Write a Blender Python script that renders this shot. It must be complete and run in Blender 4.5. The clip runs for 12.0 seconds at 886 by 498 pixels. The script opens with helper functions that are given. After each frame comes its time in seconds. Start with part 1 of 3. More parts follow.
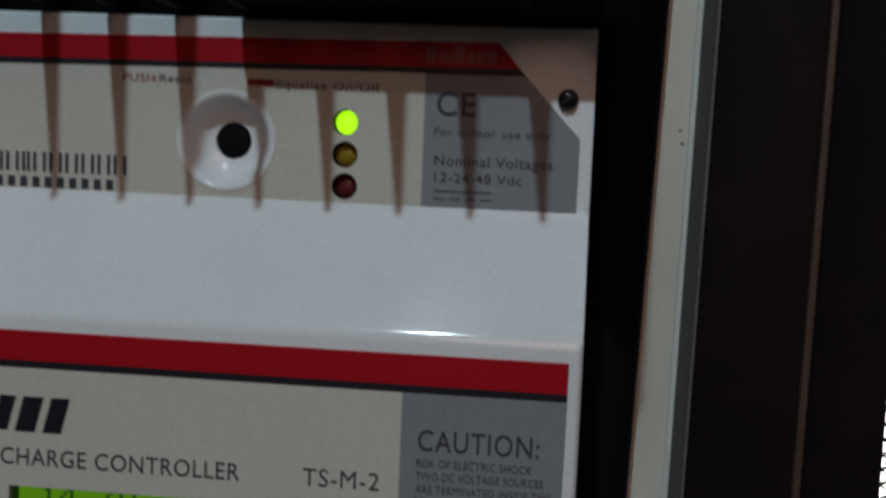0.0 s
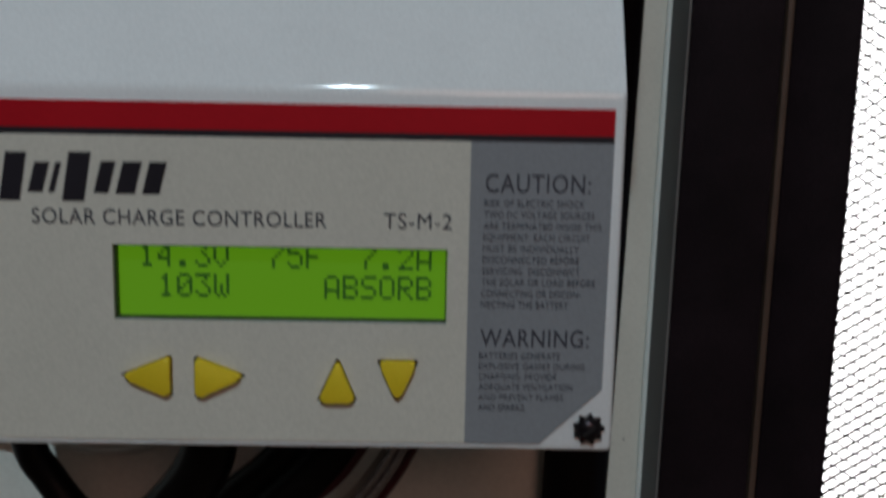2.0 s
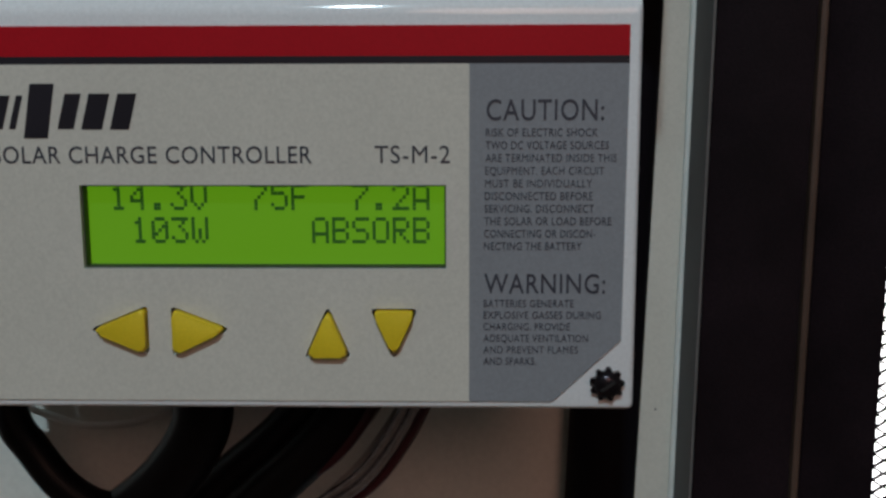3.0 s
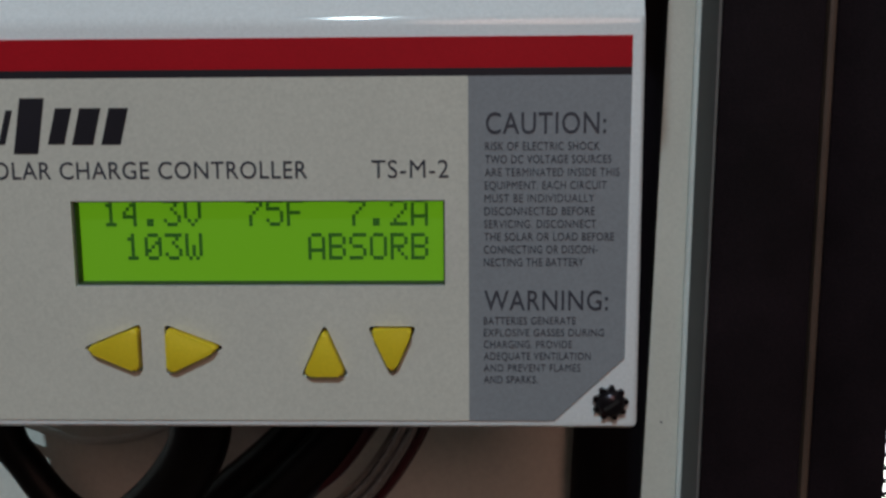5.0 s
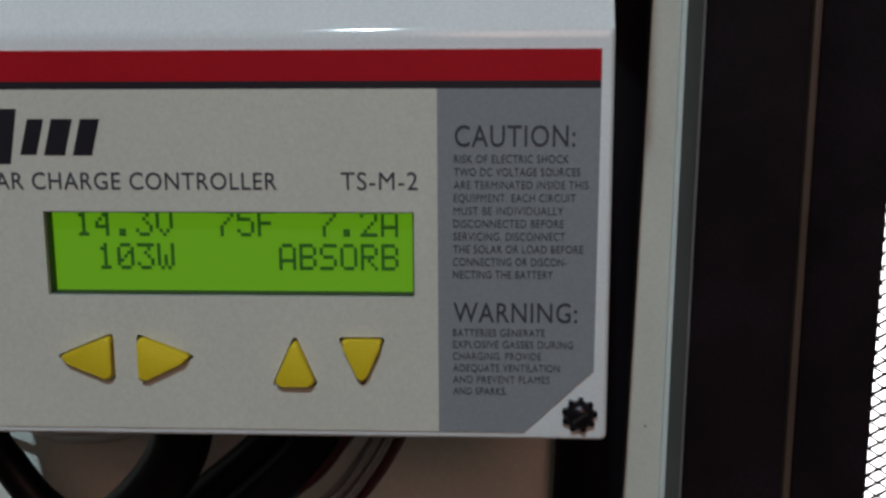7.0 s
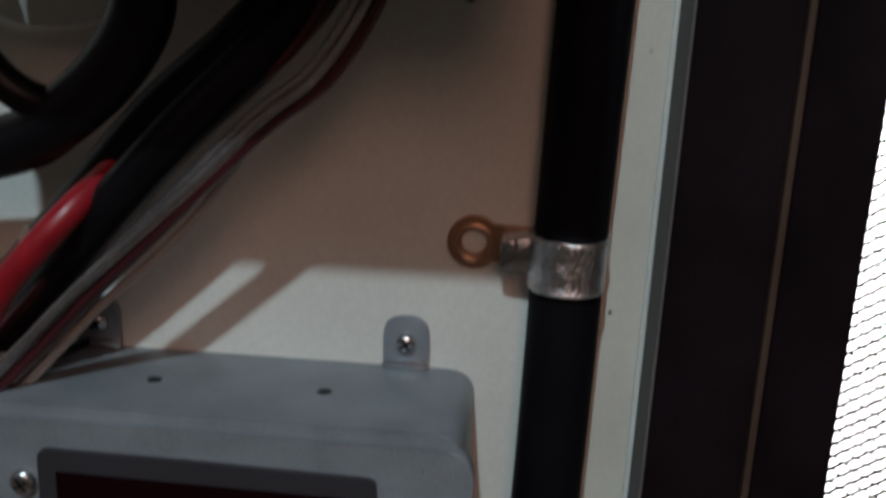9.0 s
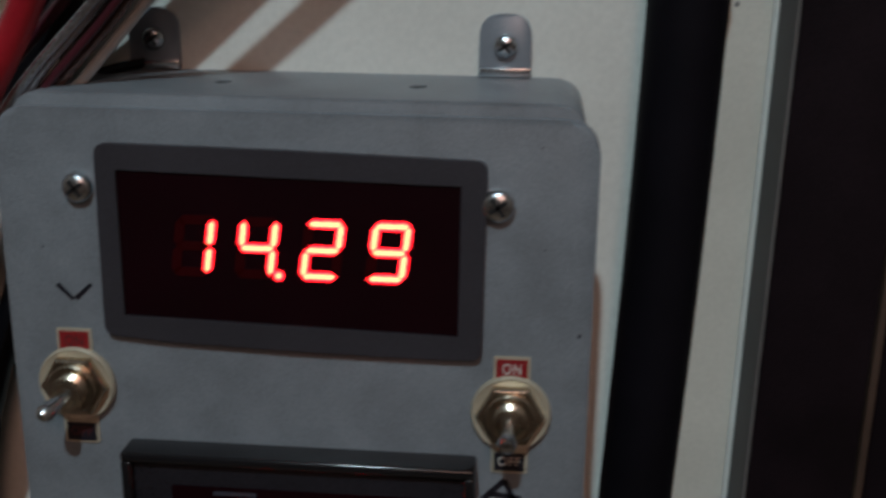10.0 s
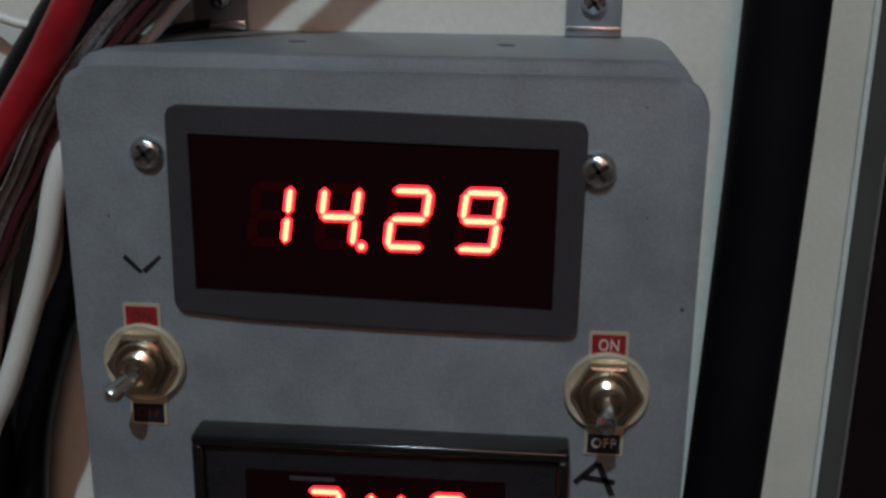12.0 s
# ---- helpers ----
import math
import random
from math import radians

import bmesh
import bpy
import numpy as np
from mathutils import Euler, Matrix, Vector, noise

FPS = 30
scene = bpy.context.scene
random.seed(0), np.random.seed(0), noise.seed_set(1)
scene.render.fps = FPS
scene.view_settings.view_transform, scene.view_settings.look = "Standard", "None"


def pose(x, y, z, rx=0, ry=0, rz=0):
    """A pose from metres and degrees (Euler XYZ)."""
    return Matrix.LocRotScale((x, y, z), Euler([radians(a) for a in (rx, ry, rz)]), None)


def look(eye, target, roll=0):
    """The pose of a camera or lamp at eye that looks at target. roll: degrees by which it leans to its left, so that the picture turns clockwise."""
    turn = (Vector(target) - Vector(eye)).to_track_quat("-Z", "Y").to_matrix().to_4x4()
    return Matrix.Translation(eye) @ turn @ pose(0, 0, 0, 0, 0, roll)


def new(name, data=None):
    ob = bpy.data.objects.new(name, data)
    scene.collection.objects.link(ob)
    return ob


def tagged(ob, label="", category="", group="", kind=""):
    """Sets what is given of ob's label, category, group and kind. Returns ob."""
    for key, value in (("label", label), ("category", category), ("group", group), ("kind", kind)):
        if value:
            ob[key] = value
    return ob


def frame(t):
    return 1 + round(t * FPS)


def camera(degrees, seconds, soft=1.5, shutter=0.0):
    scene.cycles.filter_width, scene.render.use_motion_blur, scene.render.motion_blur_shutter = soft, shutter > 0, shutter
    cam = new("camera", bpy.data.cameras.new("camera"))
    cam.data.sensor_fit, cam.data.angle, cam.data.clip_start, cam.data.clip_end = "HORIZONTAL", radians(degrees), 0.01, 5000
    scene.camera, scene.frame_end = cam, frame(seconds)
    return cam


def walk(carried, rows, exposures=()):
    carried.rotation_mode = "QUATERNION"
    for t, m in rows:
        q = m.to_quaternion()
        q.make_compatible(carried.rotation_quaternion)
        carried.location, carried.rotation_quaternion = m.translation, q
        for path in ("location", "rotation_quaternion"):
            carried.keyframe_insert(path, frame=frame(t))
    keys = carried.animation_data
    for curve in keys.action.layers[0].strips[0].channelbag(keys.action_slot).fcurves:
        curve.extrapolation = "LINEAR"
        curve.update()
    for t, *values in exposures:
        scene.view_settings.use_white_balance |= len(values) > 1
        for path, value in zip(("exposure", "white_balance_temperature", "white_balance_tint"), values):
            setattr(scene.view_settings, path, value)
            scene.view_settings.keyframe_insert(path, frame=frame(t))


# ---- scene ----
cam = camera(42.9, 12.0, 2.8, 0.5)
EXPOSURES = [(0.0, -0.10), (1.5, -0.10), (2.2, 0.1), (4.5, 0.33), (6.7, 0.33), (8.5, 0.20), (9.2, 0.48), (10.0, 0.42), (11.0, 0.38), (12.0, 0.35)]
PATH = [
    (0, (0.09184, -0.18086, 1.46066), (0.06609, 0.06836, 1.43839), 2.44),
    (0.5, (0.08892, -0.19070, 1.46335), (0.06154, 0.05852, 1.45075), 2.21),
    (1, (0.07942, -0.19853, 1.45974), (0.05652, 0.05051, 1.44958), 1.74),
    (1.5, (0.05568, -0.21279, 1.45719), (0.05504, 0.03657, 1.43408), 2.55),
    (2, (0.05872, -0.21117, 1.43808), (0.06327, 0.03588, 1.39354), 1.11),
    (2.5, (0.06636, -0.19945, 1.42261), (0.06307, 0.04657, 1.37952), 0.17),
    (4.5, (0.06905, -0.18780, 1.42400), (0.06059, 0.05787, 1.37985), -0.43),
    (5, (0.06929, -0.18789, 1.42483), (0.06125, 0.05811, 1.38136), -0.45),
    (5.5, (0.06834, -0.18752, 1.42637), (0.06232, 0.05862, 1.38252), -0.33),
    (6, (0.07211, -0.18701, 1.42770), (0.06211, 0.05889, 1.38377), -0.43),
    (6.5, (0.07217, -0.18752, 1.42700), (0.06319, 0.05892, 1.38519), -0.36),
    (6.7, (0.07469, -0.18624, 1.43046), (0.06298, 0.05821, 1.38469), -0.43),
    (8.3, (0.08525, -0.19205, 1.41220), (0.07128, 0.05247, 1.36206), -0.15),
    (8.5, (0.09107, -0.18975, 1.40440), (0.07197, 0.04893, 1.33884), -1.11),
    (8.7, (0.09434, -0.18647, 1.38827), (0.07192, 0.05224, 1.31745), -0.19),
    (9, (0.09011, -0.18060, 1.36904), (0.06990, 0.05673, 1.29208), 1.97),
    (9.5, (0.08676, -0.17508, 1.32255), (0.06424, 0.06347, 1.24851), 0.92),
    (10, (0.06832, -0.17230, 1.29061), (0.04792, 0.06682, 1.21831), 0.70),
    (10.5, (0.05450, -0.16636, 1.28673), (0.03367, 0.07240, 1.21338), 0.60),
    (11, (0.05333, -0.16288, 1.28505), (0.02765, 0.07553, 1.21313), 0.16),
    (11.5, (0.05209, -0.16175, 1.28490), (0.02687, 0.07702, 1.21301), 0.29),
    (12, (0.05093, -0.16193, 1.28285), (0.02973, 0.07637, 1.20825), 0.44),
]
walk(cam, [(t, look(eye, target, roll)) for t, eye, target, roll in PATH], EXPOSURES)

# light ----------------------------------------------------------------
world = bpy.data.worlds.new("room_air")
world.use_nodes = True
world.node_tree.nodes["Background"].inputs["Color"].default_value = (1.0, 0.72, 0.55, 1)
world.node_tree.nodes["Background"].inputs["Strength"].default_value = 0.0
scene.world = world


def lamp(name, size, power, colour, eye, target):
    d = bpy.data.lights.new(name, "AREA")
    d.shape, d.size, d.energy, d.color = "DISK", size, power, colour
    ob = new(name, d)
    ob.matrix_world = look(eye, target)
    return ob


lamp("work_lamp", 0.07, 21.0, (0.67, 0.89, 1.0), (-0.10, -1.60, 3.13), (0.03, 0.0, 1.36))
# unseen warm fill, added to lift the shadows on panel and board
lamp("warm_fill", 0.6, 2.5, (1.0, 0.57, 0.45), (0.38, -1.38, 2.12), (0.05, 0.0, 1.3))

# materials ------------------------------------------------------------
def material(name, colour, rough=0.5, metal=0.0, grain=0.06, stain=0.08, bump=0.1, size=1.0, coat=0.0, emit=None, power=0.0, spec=0.5):
    """Painted, moulded or metal surface with a fine grain and broader stains (size 1: grain of about half a millimetre)."""
    m = bpy.data.materials.new(name)
    m.use_nodes = True
    n, l = m.node_tree.nodes, m.node_tree.links
    b = n["Principled BSDF"]
    co = n.new("ShaderNodeTexCoord")
    fine, broad = n.new("ShaderNodeTexNoise"), n.new("ShaderNodeTexNoise")
    fine.inputs["Scale"].default_value, fine.inputs["Detail"].default_value = 1800 / size, 3
    broad.inputs["Scale"].default_value, broad.inputs["Detail"].default_value = 55 / size, 4
    l.new(co.outputs["Object"], fine.inputs["Vector"]), l.new(co.outputs["Object"], broad.inputs["Vector"])
    def spread(src, amount):
        r = n.new("ShaderNodeMapRange")
        r.inputs["From Min"].default_value, r.inputs["From Max"].default_value = 0.3, 0.7
        r.inputs["To Min"].default_value, r.inputs["To Max"].default_value = 1 - amount, 1 + amount
        l.new(src.outputs["Fac"], r.inputs["Value"])
        return r
    a, c = spread(fine, grain), spread(broad, stain)
    mul = n.new("ShaderNodeMath")
    mul.operation = "MULTIPLY"
    l.new(a.outputs[0], mul.inputs[0]), l.new(c.outputs[0], mul.inputs[1])
    tint = n.new("ShaderNodeVectorMath")
    tint.operation = "SCALE"
    tint.inputs[0].default_value = colour
    l.new(mul.outputs[0], tint.inputs["Scale"])
    l.new(tint.outputs[0], b.inputs["Base Color"])
    rr = n.new("ShaderNodeMapRange")
    rr.inputs["To Min"].default_value, rr.inputs["To Max"].default_value = max(rough - 0.04, 0.02), min(rough + 0.04, 1)
    l.new(broad.outputs["Fac"], rr.inputs["Value"]), l.new(rr.outputs[0], b.inputs["Roughness"])
    b.inputs["Metallic"].default_value, b.inputs["Specular IOR Level"].default_value = metal, spec
    b.inputs["Coat Weight"].default_value, b.inputs["Coat Roughness"].default_value = coat, 0.12
    if bump:
        bp = n.new("ShaderNodeBump")
        bp.inputs["Strength"].default_value, bp.inputs["Distance"].default_value = bump, 0.0003
        l.new(fine.outputs["Fac"], bp.inputs["Height"]), l.new(bp.outputs[0], b.inputs["Normal"])
    if emit:
        b.inputs["Emission Color"].default_value, b.inputs["Emission Strength"].default_value = (*emit, 1), power
    return m


WHITE = material("white_powder_coat", (0.80, 0.81, 0.82), 0.085, grain=0.05, stain=0.02, bump=0.02)
BEIGE = material("beige_label_film", (0.62, 0.59, 0.52), 0.42, grain=0.06, stain=0.02, bump=0.08)
GREYLAB = material("grey_label_print", (0.25, 0.26, 0.28), 0.42, grain=0.07, stain=0.02, bump=0.08)
RED = material("red_label_print", (0.42, 0.005, 0.013), 0.46, grain=0.05, stain=0.04, bump=0.08, spec=0.25)
INK = material("black_ink", (0.012, 0.010, 0.016), 0.45, grain=0.1, stain=0.1, bump=0.0)
GREYINK = material("dark_grey_ink", (0.045, 0.045, 0.06), 0.5, grain=0.1, stain=0.1, bump=0.0)
REDINK = material("red_ink", (0.27, 0.012, 0.015), 0.5, bump=0.0)
DULLRED = material("dull_red_ink", (0.30, 0.06, 0.06), 0.45, bump=0.0)
PALE_INK = material("pale_ink", (0.58, 0.52, 0.47), 0.5, bump=0.0)
# lettering darkened to stand for the shadow over the left switch plate
SHADED_INK = material("shaded_dark_ink", (0.10, 0.02, 0.02), 0.5, bump=0.0)
BLACK_CAST = material("black_cast_metal", (0.003, 0.0026, 0.003), 0.75, grain=0.2, stain=0.2, bump=0.3, spec=0.06)
YELLOW = material("yellow_rubber", (0.74, 0.54, 0.016), 0.55, grain=0.04, stain=0.05, bump=0.15)
# near-black that stands for the shade in slots, gaps and holes
DARK = material("recess_shade", (0.01, 0.008, 0.008), 0.8, bump=0.0)
EDGE_SHADE = material("display_edge_shade_green", (0.030, 0.045, 0.020), 0.6, bump=0.0)
SCREW_BLACK = material("blackened_steel", (0.03, 0.025, 0.03), 0.28, metal=0.8, grain=0.2, stain=0.2)
STEEL = material("zinc_plated_steel", (0.62, 0.63, 0.65), 0.22, metal=1.0, grain=0.1, stain=0.2, bump=0.2)
NICKEL = material("nickel_plated_brass", (0.52, 0.43, 0.33), 0.27, metal=1.0, grain=0.08, stain=0.2, bump=0.1)
BOXGREY = material("grey_enamel", (0.20, 0.213, 0.23), 0.38, grain=0.12, stain=0.14, bump=0.35, size=0.7)
BEZEL = material("charcoal_plastic", (0.036, 0.032, 0.038), 0.5, grain=0.12, stain=0.08, bump=0.3)
GLOSSBLACK = material("glossy_black_plastic", (0.010, 0.009, 0.010), 0.16, grain=0.1, stain=0.1, bump=0.03)
SMOKE = material("dark_red_filter", (0.010, 0.001, 0.003), 0.10, grain=0.1, stain=0.2, bump=0.0)
SEGMENT = material("lit_red_segment", (0.5, 0.02, 0.01), 0.5, emit=(1.0, 0.006, 0.014), power=6.0, bump=0.0)
CORE = material("bright_segment_core", (0.5, 0.1, 0.03), 0.5, emit=(1.0, 0.24, 0.10), power=3.6, bump=0.0)
# unlit bars: a faint red glow is put into the material
GHOST = material("unlit_segment_with_glow", (0.010, 0.001, 0.002), 0.6, emit=(1.0, 0.03, 0.02), power=0.006, bump=0.0, spec=0.04)
LCD = material("backlit_green_lcd", (0.025, 0.05, 0.008), 0.35, grain=0.03, stain=0.05, emit=(0.165, 0.46, 0.010), power=0.41, bump=0.0)
LCDINK = material("dark_lcd_dots", (0.008, 0.03, 0.008), 0.4, emit=(0.02, 0.10, 0.01), power=0.35, bump=0.0)
LED_GREEN = material("lit_green_led", (0.2, 0.6, 0.02), 0.3, emit=(0.42, 0.95, 0.01), power=1.15, bump=0.0)
LED_AMBER = material("amber_led", (0.30, 0.20, 0.02), 0.25, bump=0.0)
LED_RED = material("red_led", (0.13, 0.022, 0.022), 0.25, bump=0.0)
WALL = material("white_painted_board", (0.74, 0.72, 0.66), 0.6, grain=0.04, stain=0.07, bump=0.25, size=2.5)
CREAM = material("cream_painted_trim", (0.62, 0.60, 0.53), 0.5, grain=0.04, stain=0.06, bump=0.2, size=1.5)
CAULK = material("white_caulk", (0.78, 0.77, 0.72), 0.4, grain=0.04, stain=0.06, bump=0.1)
GREYTRIM = material("grey_metal_edge", (0.135, 0.123, 0.118), 0.55, grain=0.06, stain=0.12, bump=0.2, spec=0.2)
FRAME = material("dark_brown_frame", (0.0095, 0.0050, 0.0065), 0.65, grain=0.3, stain=0.3, bump=0.2, spec=0.12)
SEAM = material("brown_bead", (0.070, 0.040, 0.028), 0.5, grain=0.1, stain=0.2, bump=0.2)
RUBBER = material("black_rubber", (0.005, 0.004, 0.006), 0.65, grain=0.15, stain=0.2, bump=0.2, spec=0.1)
PVC_BLACK = material("black_cable_sheath", (0.005, 0.0045, 0.006), 0.36, grain=0.15, stain=0.2, bump=0.1, spec=0.22)
PVC_RED = material("red_cable_sheath", (0.31, 0.010, 0.018), 0.33, grain=0.08, stain=0.45, bump=0.1)
PVC_WHITE = material("white_cable_sheath", (0.68, 0.67, 0.63), 0.4, grain=0.04, stain=0.08, bump=0.1)
PVC_GREY = material("off_white_sheath", (0.42, 0.40, 0.38), 0.4, grain=0.05, stain=0.1, bump=0.1)
PVC_MAROON = material("maroon_sheath", (0.06, 0.010, 0.016), 0.3, grain=0.1, stain=0.2, bump=0.1)
COPPER = material("clear_sheathed_copper", (0.15, 0.075, 0.065), 0.16, metal=0.6, grain=0.4, stain=0.3, bump=0.8, coat=0.7)
TINNED = material("clear_sheathed_tinned_wire", (0.42, 0.39, 0.40), 0.12, metal=0.85, grain=0.4, stain=0.3, bump=0.8, coat=0.7)
MESHMETAL = material("dark_expanded_metal", (0.03, 0.025, 0.03), 0.5, metal=0.3, bump=0.0)
ROOM = material("plain_room_paint", (0.22, 0.17, 0.14), 0.7, size=20)
FLOORMAT = material("brown_floor", (0.18, 0.12, 0.08), 0.6, size=10)
DAY = material("bright_daylight", (0.8, 0.8, 0.8), 0.8, emit=(1.0, 0.99, 0.99), power=2.8, bump=0.0)


# shapes ---------------------------------------------------------------
def smooth(bm, limit=35):
    for f in bm.faces:
        f.smooth = True
    for e in bm.edges:
        if len(e.link_faces) == 2 and e.calc_face_angle(0) > radians(limit):
            e.smooth = False


def link(name, bm, mat, limit=35):
    bmesh.ops.recalc_face_normals(bm, faces=bm.faces)
    smooth(bm, limit)
    me = bpy.data.meshes.new(name)
    bm.to_mesh(me)
    bm.free()
    me.materials.append(mat)
    return new(name, me)


def part(name, bm, mat, parent, label="", limit=35):
    ob = link(name, bm, mat, limit)
    ob.parent = parent
    return tagged(ob, label)


def thing(name, label, category, place=(0, 0, 0), group="", kind=""):
    ob = new(name)
    ob.location = place
    bpy.context.view_layer.update()
    return tagged(ob, label, category, group, kind)


def box(x0, x1, y0, y1, z0, z1, bevel=0.0, seg=2, bm=None):
    bm = bm or bmesh.new()
    v = [bm.verts.new((x, y, z)) for x in (x0, x1) for y in (y0, y1) for z in (z0, z1)]
    fs = [bm.faces.new([v[i] for i in q]) for q in ((0, 1, 3, 2), (4, 6, 7, 5), (0, 4, 5, 1), (2, 3, 7, 6), (0, 2, 6, 4), (1, 5, 7, 3))]
    if bevel:
        bmesh.ops.bevel(bm, geom=list({e for f in fs for e in f.edges}), offset=bevel, segments=seg, profile=0.5, affect="EDGES")
    return bm


def prism(pts, y0, y1, bevel=0.0, seg=2, bm=None):
    """A flat shape, given as (x, z) corners, from its front at y0 to its back at y1; bevel rounds the front edge."""
    bm = bm or bmesh.new()
    a, b = [bm.verts.new((x, y0, z)) for x, z in pts], [bm.verts.new((x, y1, z)) for x, z in pts]
    front = bm.faces.new(a)
    bm.faces.new(b[::-1])
    for i in range(len(pts)):
        j = (i + 1) % len(pts)
        bm.faces.new((a[i], a[j], b[j], b[i]))
    if bevel:
        bmesh.ops.bevel(bm, geom=list(front.edges), offset=bevel, segments=seg, profile=0.5, affect="EDGES")
    return bm


def rounded(pts, r, n=5):
    """Corners rounded to the radius r."""
    out = []
    for i, p in enumerate(pts):
        p = Vector(p)
        a, b = Vector(pts[i - 1]) - p, Vector(pts[(i + 1) % len(pts)]) - p
        d = min(r / math.tan(a.angle(b) / 2), a.length * 0.45, b.length * 0.45)
        s, e = p + a.normalized() * d, p + b.normalized() * d
        for k in range(n + 1):
            t = k / n
            out.append(tuple((1 - t) ** 2 * s + 2 * t * (1 - t) * p + t * t * e))
    return out


def rect(x0, x1, z0, z1):
    return [(x0, z0), (x1, z0), (x1, z1), (x0, z1)]


def disc(x, z, r, n=32, turn=0.0):
    return [(x + r * math.cos(turn + 2 * math.pi * i / n), z + r * math.sin(turn + 2 * math.pi * i / n)) for i in range(n)]


def plate(outer, holes, y0, y1):
    """A sheet with holes through it, from (x, z) outlines."""
    cu = bpy.data.curves.new("sheet", "CURVE")
    cu.dimensions, cu.fill_mode, cu.extrude = "2D", "BOTH", (y1 - y0) / 2
    for ring in (outer, *holes):
        sp = cu.splines.new("POLY")
        sp.points.add(len(ring) - 1)
        for p, (x, z) in zip(sp.points, ring):
            p.co = (x, z, 0, 1)
        sp.use_cyclic_u = True
    return from_curve(cu, Matrix.Translation((0, (y0 + y1) / 2, 0)) @ pose(0, 0, 0, 90, 0, 0))


def from_curve(cu, m):
    ob = new("shape", cu)
    bpy.context.view_layer.update()
    me = bpy.data.meshes.new_from_object(ob.evaluated_get(bpy.context.evaluated_depsgraph_get()))
    bm = bmesh.new()
    bm.from_mesh(me)
    bmesh.ops.transform(bm, matrix=m, verts=bm.verts)
    bmesh.ops.remove_doubles(bm, verts=bm.verts, dist=1e-6)
    bpy.data.objects.remove(ob)
    bpy.data.meshes.remove(me)
    return bm


def letters(text, x0, x1, z0, z1, y, bold=0.0, depth=0.00012):
    """Words in the built-in font that fill the width x0 to x1, with capitals from z0 up to z1, printed on a front at y."""
    cu = bpy.data.curves.new("words", "FONT")
    bold = 0.0 if "M" in text else bold
    cu.body, cu.extrude, cu.offset, cu.resolution_u, cu.space_character = text, 0.02, bold, 4, 1.08
    bm = from_curve(cu, Matrix())
    xs = [v.co.x for v in bm.verts]
    low, wide, tall = min(xs), max(xs) - min(xs), 0.69
    for v in bm.verts:
        x, h, d = v.co
        v.co = (x0 + (x - low) / wide * (x1 - x0), y - (d + 0.02) / 0.04 * depth + 0.00002, z0 + h / tall * (z1 - z0))
    return bm


def turned(profile, m, n=28, bm=None, close=True):
    """A round body from (radius, height) pairs along the local z axis of m."""
    bm = bm or bmesh.new()
    rings = [[bm.verts.new(m @ Vector((r * math.cos(2 * math.pi * i / n), r * math.sin(2 * math.pi * i / n), h))) for i in range(n)] for r, h in profile]
    for a, b in zip(rings, rings[1:]):
        for i in range(n):
            bm.faces.new((a[i], a[(i + 1) % n], b[(i + 1) % n], b[i]))
    if close:
        bm.faces.new(rings[0][::-1]), bm.faces.new(rings[-1])
    return bm


def facing(x, y, z):
    """A frame whose z axis points out of the wall, towards the room."""
    return pose(x, y, z, 90, 0, 0)


def spline(pts, per=8):
    pts = [Vector(p) for p in pts]
    ext = [2 * pts[0] - pts[1], *pts, 2 * pts[-1] - pts[-2]]
    out = []
    for i in range(1, len(ext) - 2):
        a, b, c, d = ext[i - 1:i + 3]
        for k in range(per):
            t = k / per
            out.append(0.5 * (2 * b + (c - a) * t + (2 * a - 5 * b + 4 * c - d) * t * t + (3 * b - a - 3 * c + d) * t ** 3))
    return out + [pts[-1]]


def tube(pts, r, n=14, per=8, bm=None, twist=0.0, offset=0.0, phase=0.0):
    """A round cable along a smooth line; with an offset it winds about that line."""
    bm = bm or bmesh.new()
    line = spline(pts, per)
    prev, rings, run = None, [], 0.0
    for i, p in enumerate(line):
        t = (line[min(i + 1, len(line) - 1)] - line[max(i - 1, 0)]).normalized()
        u = (prev - t * prev.dot(t)).normalized() if prev else t.orthogonal().normalized()
        prev, w = u, t.cross(u)
        if i:
            run += (p - line[i - 1]).length
        ang = phase + run * twist
        c = p + (u * math.cos(ang) + w * math.sin(ang)) * offset
        rings.append([bm.verts.new(c + (u * math.cos(2 * math.pi * k / n) + w * math.sin(2 * math.pi * k / n)) * r) for k in range(n)])
    for a, b in zip(rings, rings[1:]):
        for k in range(n):
            bm.faces.new((a[k], a[(k + 1) % n], b[(k + 1) % n], b[k]))
    bm.faces.new(rings[0][::-1]), bm.faces.new(rings[-1])
    return bm


def carved(bm, cutter):
    """bm with the closed shapes of cutter cut out of it."""
    obs = []
    for name, b in (("solid", bm), ("cutter", cutter)):
        bmesh.ops.recalc_face_normals(b, faces=b.faces)
        me = bpy.data.meshes.new(name)
        b.to_mesh(me)
        b.free()
        obs.append(new(name, me))
    mod = obs[0].modifiers.new("cut", "BOOLEAN")
    mod.operation, mod.object, mod.solver = "DIFFERENCE", obs[1], "EXACT"
    bpy.context.view_layer.update()
    me = bpy.data.meshes.new_from_object(obs[0].evaluated_get(bpy.context.evaluated_depsgraph_get()))
    out = bmesh.new()
    out.from_mesh(me)
    for o in obs:
        bpy.data.objects.remove(o)
    return out


# the setting ----------------------------------------------------------
YW = 0.0732      # face of the mounting board


def lean(x, slope, z):
    return x + slope * (z - 1.35)


def upright(xa, sa, xb, sb, y0, y1, z0=0.9, z1=1.8, bevel=0.0):
    return prism([(lean(xa, sa, z0), z0), (lean(xb, sb, z0), z0), (lean(xb, sb, z1), z1), (lean(xa, sa, z1), z1)], y0, y1, bevel)


